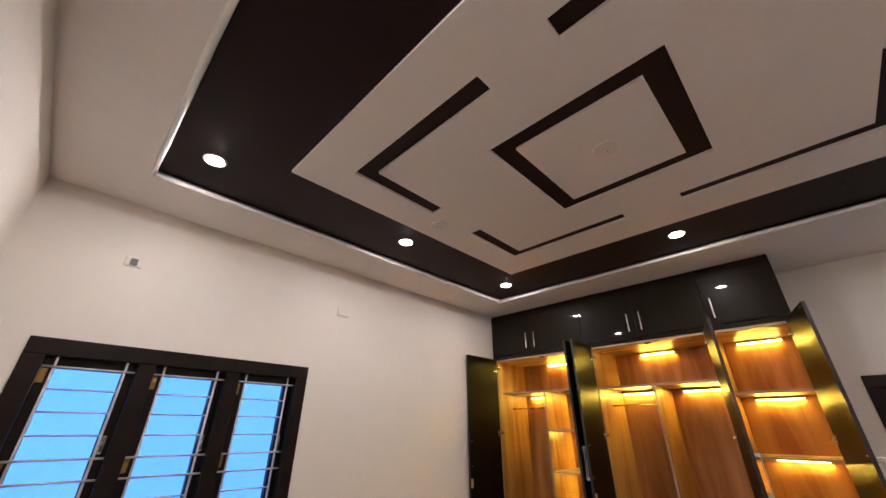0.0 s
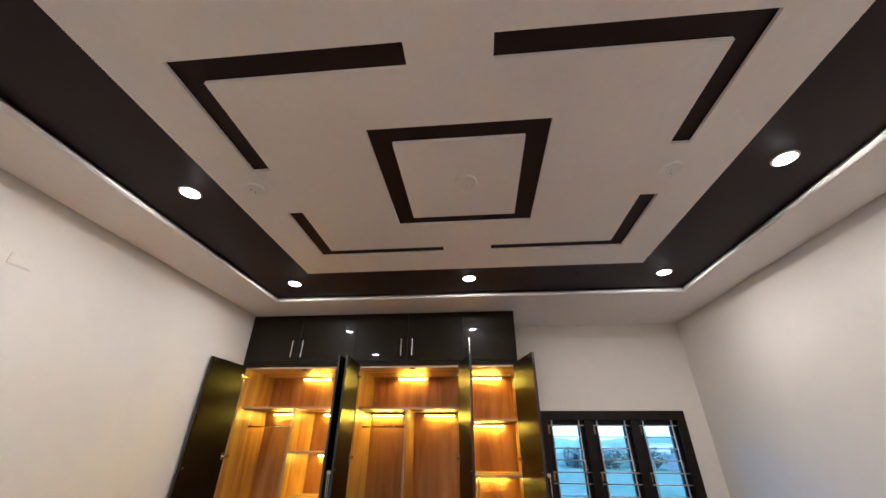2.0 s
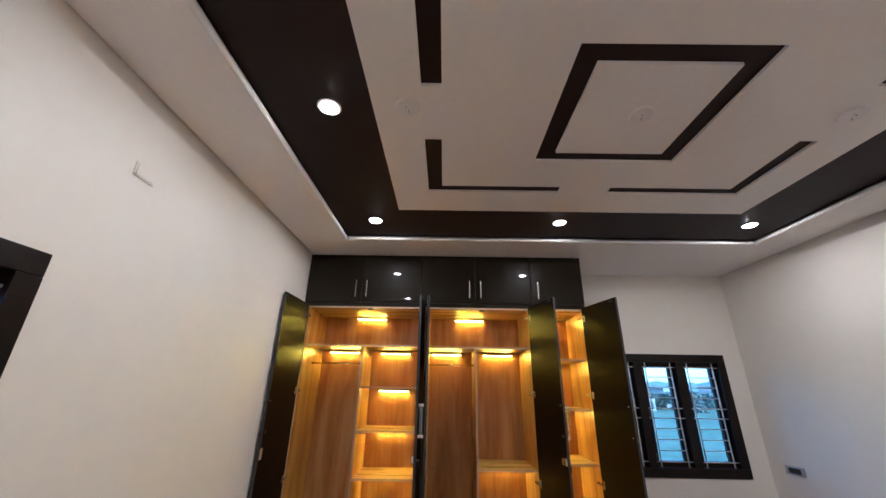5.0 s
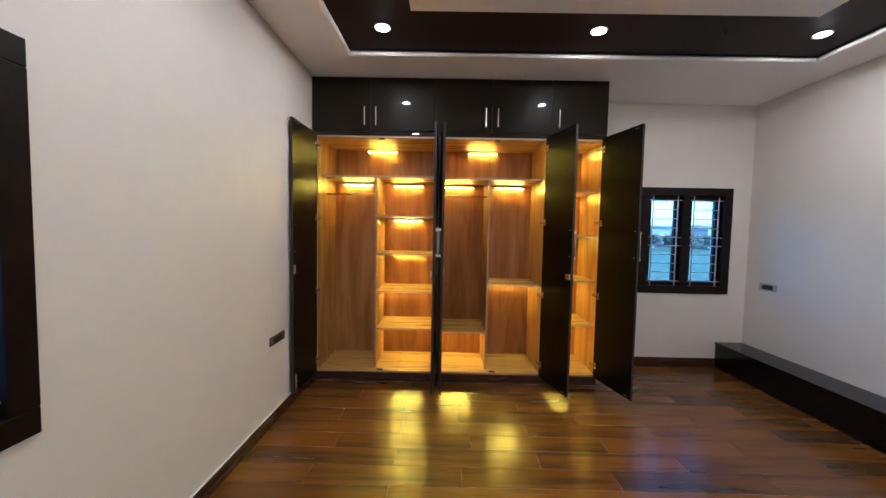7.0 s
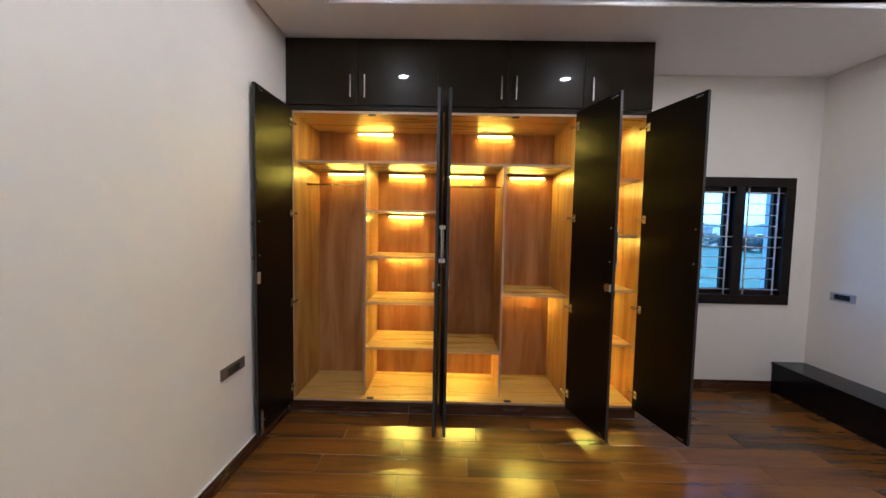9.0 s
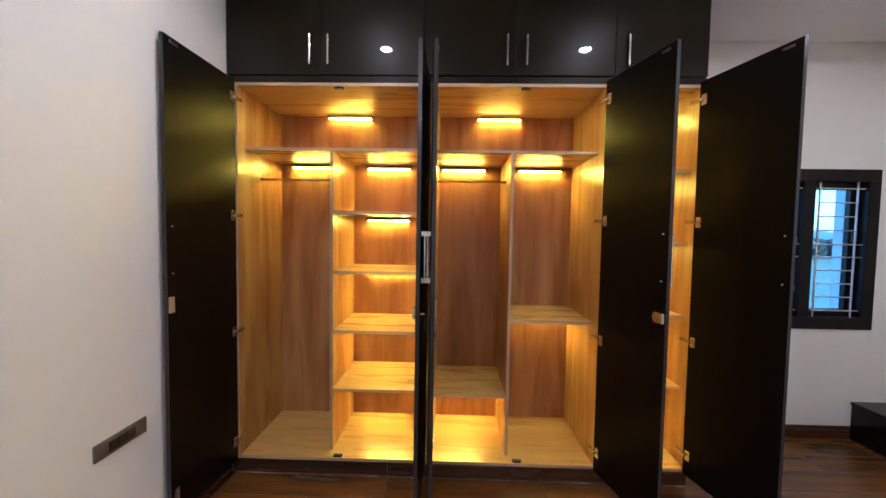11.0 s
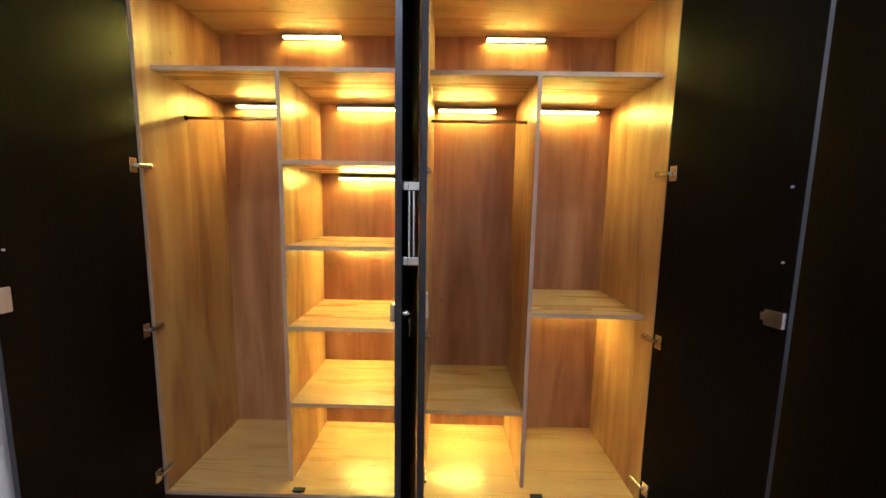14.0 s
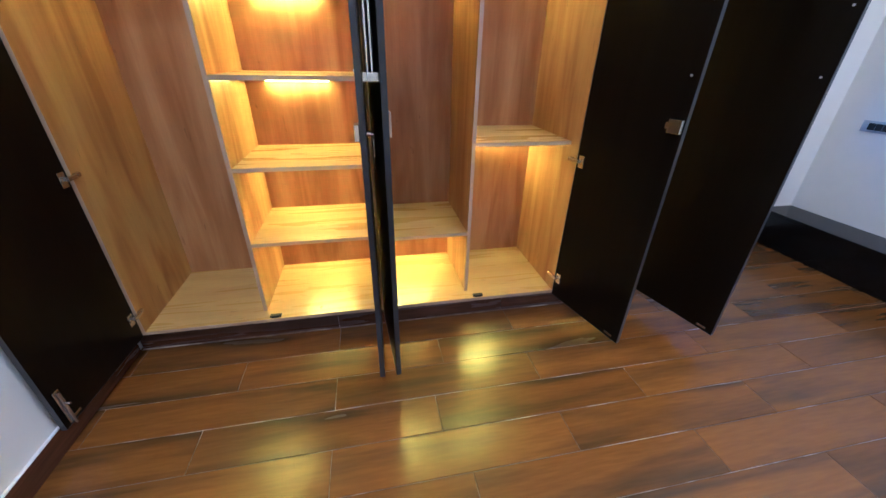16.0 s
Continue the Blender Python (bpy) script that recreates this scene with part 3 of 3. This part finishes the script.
HX = WX - 0.012
door1 = wardrobe_door(unit1, HX, 2.953, 3.495, 2.967, -1)
wardrobe_door(unit1, HX, 1.806, 3.540, 1.814, 1, lock="case", label="open dark door with steel handle and key")
wardrobe_door(unit2, HX, 1.774, 3.540, 1.742, -1)
wardrobe_door(unit2, HX, 0.786, 3.548, 0.667, 1, lock="case", label="dark door standing open with nickel lock")
wardrobe_door(unit3, HX, 0.262, 3.515, 0.148, 1, lock="", label="dark door standing open beside the window")
bm = bmesh.new()
box(bm, -0.49, -0.462, -0.009, -0.016, 0.11, 0.26, 0.002)
rod(bm, (-0.476, -0.020, 0.10), (-0.476, -0.020, 0.255), 0.005, 10)
rod(bm, (-0.476, -0.020, 0.20), (-0.476, -0.040, 0.20), 0.004, 8)
bolt = part("tower_bolt", bm, M_STEEL, door1, "small steel tower bolt")
bolt.matrix_parent_inverse = Matrix()

chip = thing("wood_chip", (4.062, 2.115, ZI0), "tiny curled brown wood chip on the wardrobe floor", "debris")
bm = bmesh.new()
curl = [(0.0, 0.0, 0.002), (0.008, 0.004, 0.004), (0.014, 0.002, 0.006), (0.018, -0.006, 0.003)]
for a, b in zip(curl, curl[1:]):
    rod(bm, a, b, 0.0018, 6)
part("shaving", bm, M_BRASS, chip)
local(chip)

# ---- loft cupboard above ----
loft = thing("loft_cupboard", (WX + 0.3, 1.6, 2.36), "glossy espresso laminate loft cupboard up to the ceiling", "cupboard")
part("body", boxed(WX + 0.022, XF - 0.002, 0.224, YL - 0.002, ZI1 + B + 0.001, ZC - 0.001), M_LAM, loft)
part("bottom_rail", boxed(WX + 0.004, WX + 0.0215, 0.224, YL - 0.002, ZI1 + B + 0.0005, 2.404, bevel=0.002), M_LAM, loft)
cuts = [YL - 0.003, 2.4425, 1.842, 1.305, 0.743, 0.223]
for k, (a, b) in enumerate(zip(cuts, cuts[1:])):
    leaf = part("door", boxed(WX - 0.003, WX + 0.018, b + 0.0015, a - 0.0015, 2.408, ZC - 0.004, bevel=0.0015), M_LAM, loft)
    hy = (2.496, 2.389, 1.362, 1.251, 0.681)[k]
    bm = bmesh.new()
    x = WX - 0.003
    for z in (2.466, 2.612):
        rod(bm, (x, hy, z), (x - 0.026, hy, z), 0.005, 10)
    box(bm, x - 0.032, x - 0.024, hy - 0.006, hy + 0.006, 2.455, 2.625, 0.002)
    part("handle", bm, M_STEEL, leaf, "slim steel bar handle")

# ---- bench along the right wall ----
bench = thing("granite_ledge", (3.05, -1.5, 0), "low black granite ledge along the wall", "ledge")
part("front", boxed(1.5, XF - 0.002, -1.62, -1.352, 0.0, 0.262, bevel=0.002), M_GRAN, bench)
part("top", boxed(1.48, XF - 0.002, YR + 0.002, -1.340, 0.263, 0.285, bevel=0.004), M_GRAN, bench, "polished dark granite slab")


# ---- switches and plates ----
def plate(name, at, turn, w, h, mat, inner, inner_mat, label, category):
    """Built with its back on y = 0 and facing -y."""
    p = thing(name, at, label, category, turn=turn)
    part("face", boxed(-w / 2, w / 2, -0.009, 0.0, -h / 2, h / 2, bevel=0.003), mat, p)
    for k, (a, b, c, d) in enumerate(inner):
        part("module", boxed(a, b, -0.012, -0.0085, c, d, bevel=0.001), inner_mat, p)
    return local(p)


plate("switch_plate", (3.29, YL, 0.638), 0, 0.235, 0.068, M_GREY, [(-0.06, -0.022, -0.02, 0.02), (-0.02, 0.018, -0.02, 0.02), (0.02, 0.058, -0.02, 0.02)], M_BLACK, "grey socket plate with black modules on cream wall", "switch")
plate("switch_plate", (4.327, YR, 0.958), 180, 0.2, 0.074, M_SILVER, [(-0.062, -0.022, -0.022, 0.022), (-0.02, 0.02, -0.022, 0.022), (0.022, 0.062, -0.022, 0.022)], M_BLACK, "silver socket plate with black modules on cream wall", "switch")
plate("outlet_box", (0.438, YL, 2.534), 0, 0.088, 0.062, M_WHITE, [(-0.018, 0.018, -0.022, 0.022)], M_BLACK, "small white wall outlet with dark opening", "outlet")
plate("blank_plate", (1.905, YL, 2.525), 0, 0.115, 0.066, M_WALL, [(-0.05, 0.05, -0.026, 0.026)], M_WALL, "cream blank cover plate on the wall", "cover plate")

# ---- outside ----
tagged(part("ground", boxed(-3000, 3000, -3000, 3000, -4.2, -4.0), M_GROUND), "scrubby green ground reaching the horizon", "ground", kind="structure")


def tree(at, height, spread, seed):
    """A tapered trunk with limbs and a crown of many leaf clumps."""
    rng = random.Random(seed)
    tr = thing("tree", at, "leafy green tree with an uneven crown", "tree", "trees outside")
    bm = bmesh.new()
    rod(bm, (0, 0, -0.2), (0.1, 0.05, height * 0.5), 0.14, 8, 0.07)
    tips = []
    for k in range(11):
        a, q = rng.uniform(0, 6.28), rng.uniform(0.12, 0.5)
        tip = (math.cos(a) * spread * rng.uniform(0.3, 0.85), math.sin(a) * spread * rng.uniform(0.3, 0.85), height * rng.uniform(q + 0.05, 0.88))
        rod(bm, (0.1 * q, 0.05 * q, height * q), tip, 0.07, 6, 0.02)
        tips.append(tip)
    part("trunk", bm, M_BARK, tr)
    vs, fs = [], []
    for tip in tips + [(0.1, 0.05, height * 0.8)]:
        c = Vector(tip)
        r = spread * rng.uniform(0.32, 0.55)
        for q in range(190):
            v = Vector((rng.gauss(0, 1), rng.gauss(0, 1), rng.gauss(0, 0.75)))
            p = c + v.normalized() * r * rng.uniform(0.45, 1.0) ** 0.5
            p.z = min(p.z, height)
            u = Vector((rng.gauss(0, 1), rng.gauss(0, 1), rng.gauss(0, 1))).normalized()
            w = u.orthogonal().normalized()
            s_ = rng.uniform(0.2, 0.5)
            i = len(vs)
            vs += [p - u * s_, p + w * s_ * 0.6, p + u * s_, p - w * s_ * 0.6]
            fs.append((i, i + 1, i + 2, i + 3))
    me = bpy.data.meshes.new("crown")
    me.from_pydata(vs, [], fs)
    me.materials.append(M_LEAF)
    crown = new("crown", me)
    crown.parent = tr
    return local(tr)


kinds = [tree((150, -74, -4), 4.6, 3.4, 3), tree((166, -52, -4), 4.0, 3.8, 5), tree((142, -98, -4), 5.2, 3.6, 8)]
rng = random.Random(4)
for k in range(190):
    d, a = rng.uniform(125, 330), radians(rng.uniform(-50, -12))
    m = pose(4 + d * math.cos(a), 1 + d * math.sin(a), -4, 0, 0, rng.uniform(0, 360))
    copy_thing(kinds[k % 3], m)


def house(at, turn, w, d, h):
    """A flat-roofed house with real window openings set as recessed panes."""
    hs = thing("house", at, "distant pale flat-roofed house", "house", "distant houses", turn=turn)
    part("wall", boxed(-w / 2, w / 2, -d / 2, d / 2, 0, h), M_HOUSE, hs)
    part("roof", boxed(-w / 2 - 0.3, w / 2 + 0.3, -d / 2 - 0.3, d / 2 + 0.3, h, h + 0.35), M_ROOF, hs)
    for z in [1.2 + 3.0 * q for q in range(int(h // 3))]:
        for x in (-w * 0.3, w * 0.3):
            win = part("window", boxed(x - 0.7, x + 0.7, -d / 2 - 0.06, -d / 2 + 0.02, z, z + 1.3), M_FRAME, hs)
            part("pane", boxed(x - 0.6, x + 0.6, -d / 2 - 0.07, -d / 2 - 0.05, z + 0.1, z + 1.2), M_BLACK, win)
    return local(hs)


nb = thing("neighbour_house", (1.2, 14.5, -4), "blue plastered neighbouring house", "house")
part("wall", boxed(-16.0, 10.2, -2.2, 6.0, 0.0, 6.6), M_PALE, nb)
part("parapet", boxed(-15.99, 10.19, -2.195, 5.99, 6.6, 7.3), M_PALE, nb)
local(nb)
for x, y, turn, w, d, h in ((150, -82, -62, 12, 9, 6.4), (120, -56, -60, 9, 8, 3.6), (190, -76, -70, 14, 9, 6.6), (160, -110, -55, 11, 9, 7.4), (125, -98, -50, 10, 8, 5.0), (170, -44, -75, 10, 8, 5.2)):
    house((x, y, -4), turn, w, d, h)
bm = bmesh.new()
prev = None
for k in range(181):
    a = radians(-75 + k * 0.5)
    h = 6.2 + 2.4 * noise.noise((k * 0.09, 3.1, 0)) + 0.9 * noise.noise((k * 0.45, 7.7, 0)) + 0.4 * noise.noise((k * 1.7, 1.3, 0))
    low, top = bm.verts.new((420 * math.cos(a), 420 * math.sin(a), -4.1)), bm.verts.new((425 * math.cos(a), 425 * math.sin(a), -4 + h * 2.1))
    if prev:
        bm.faces.new((prev[0], low, top, prev[1]))
    prev = (low, top)
tagged(part("backdrop", bm, M_FAR), "hazy blue-green line of distant woods", "distant woods", kind="structure")


# ---- floor tiles and skirting, one by one ----
ROW, LEN, GAP = 0.1788, 0.938, 0.0024
tile_data = {}


def tile(x0, x1, y0, y1):
    key = (round(x1 - x0, 3), round(y1 - y0, 3))
    if key not in tile_data:
        a, b, c = key[0] / 2, key[1] / 2, 0.0015
        me = bpy.data.meshes.new("tile")
        vs = [(sx * a, sy * b, -0.008) for sx, sy in ((-1, -1), (1, -1), (1, 1), (-1, 1))]
        vs += [(sx * a, sy * b, -c) for sx, sy in ((-1, -1), (1, -1), (1, 1), (-1, 1))]
        vs += [(sx * (a - c), sy * (b - c), 0) for sx, sy in ((-1, -1), (1, -1), (1, 1), (-1, 1))]
        fs = [(8, 9, 10, 11)]
        for k in range(4):
            j = (k + 1) % 4
            fs += [(k, j, 4 + j, 4 + k), (4 + k, 4 + j, 8 + j, 8 + k)]
        me.from_pydata(vs, [], fs)
        me.materials.append(M_TILE)
        tile_data[key] = me
    ob = new("tile", tile_data[key])
    ob.location = ((x0 + x1) / 2, (y0 + y1) / 2, random.uniform(-0.0004, 0.0))
    ob.parent = floor


k = 0
x = 4.022 + 4 * ROW
while x > XN:
    off = 2.022 if k % 2 == 0 else (1.592 if k % 4 == 3 else 1.515)
    j = math.ceil((YL - off) / LEN)
    y = off + j * LEN
    while y > YR:
        a, b = max(y - LEN + GAP / 2, YR), min(y - GAP / 2, YL)
        c, d = max(x - ROW + GAP / 2, XN), min(x - GAP / 2, XF)
        if b - a > 0.01 and d - c > 0.01 and d > c:
            tile(c, d, a, b)
        y -= LEN
    x -= ROW
    k += 1

sk_l = tagged(new("baseboard_left"), "brown wood-look tile skirting with pale joint", "skirting", kind="structure")
x = WX - 0.001
while x > XN + 0.02:
    part("tile", boxed(max(x - 0.93, XN + 0.001), x - 0.002, YL - 0.011, YL - 0.001, 0.001, 0.098, bevel=0.001), M_SKIRT, sk_l)
    x -= 0.932
part("joint", boxed(XN + 0.02, WX - 0.003, YL - 0.012, YL - 0.0005, 0.0985, 0.1035, bevel=0.001), M_BEAD, sk_l, "pale joint line")
sk_f = tagged(new("baseboard_far"), "brown wood-look tile skirting", "skirting", kind="structure")
for a, b in ((0.215, -0.70), (-0.702, -1.347)):
    part("tile", boxed(XF - 0.011, XF - 0.001, b, a, 0.001, 0.098, bevel=0.001), M_SKIRT, sk_f)
sk_n = tagged(new("baseboard_near"), "brown wood-look tile skirting", "skirting", kind="structure")
y = YL - 0.012
while y > YR + 0.02:
    part("tile", boxed(XN + 0.001, XN + 0.011, max(y - 0.93, YR + 0.001), y - 0.002, 0.001, 0.098, bevel=0.001), M_SKIRT, sk_n)
    y -= 0.932
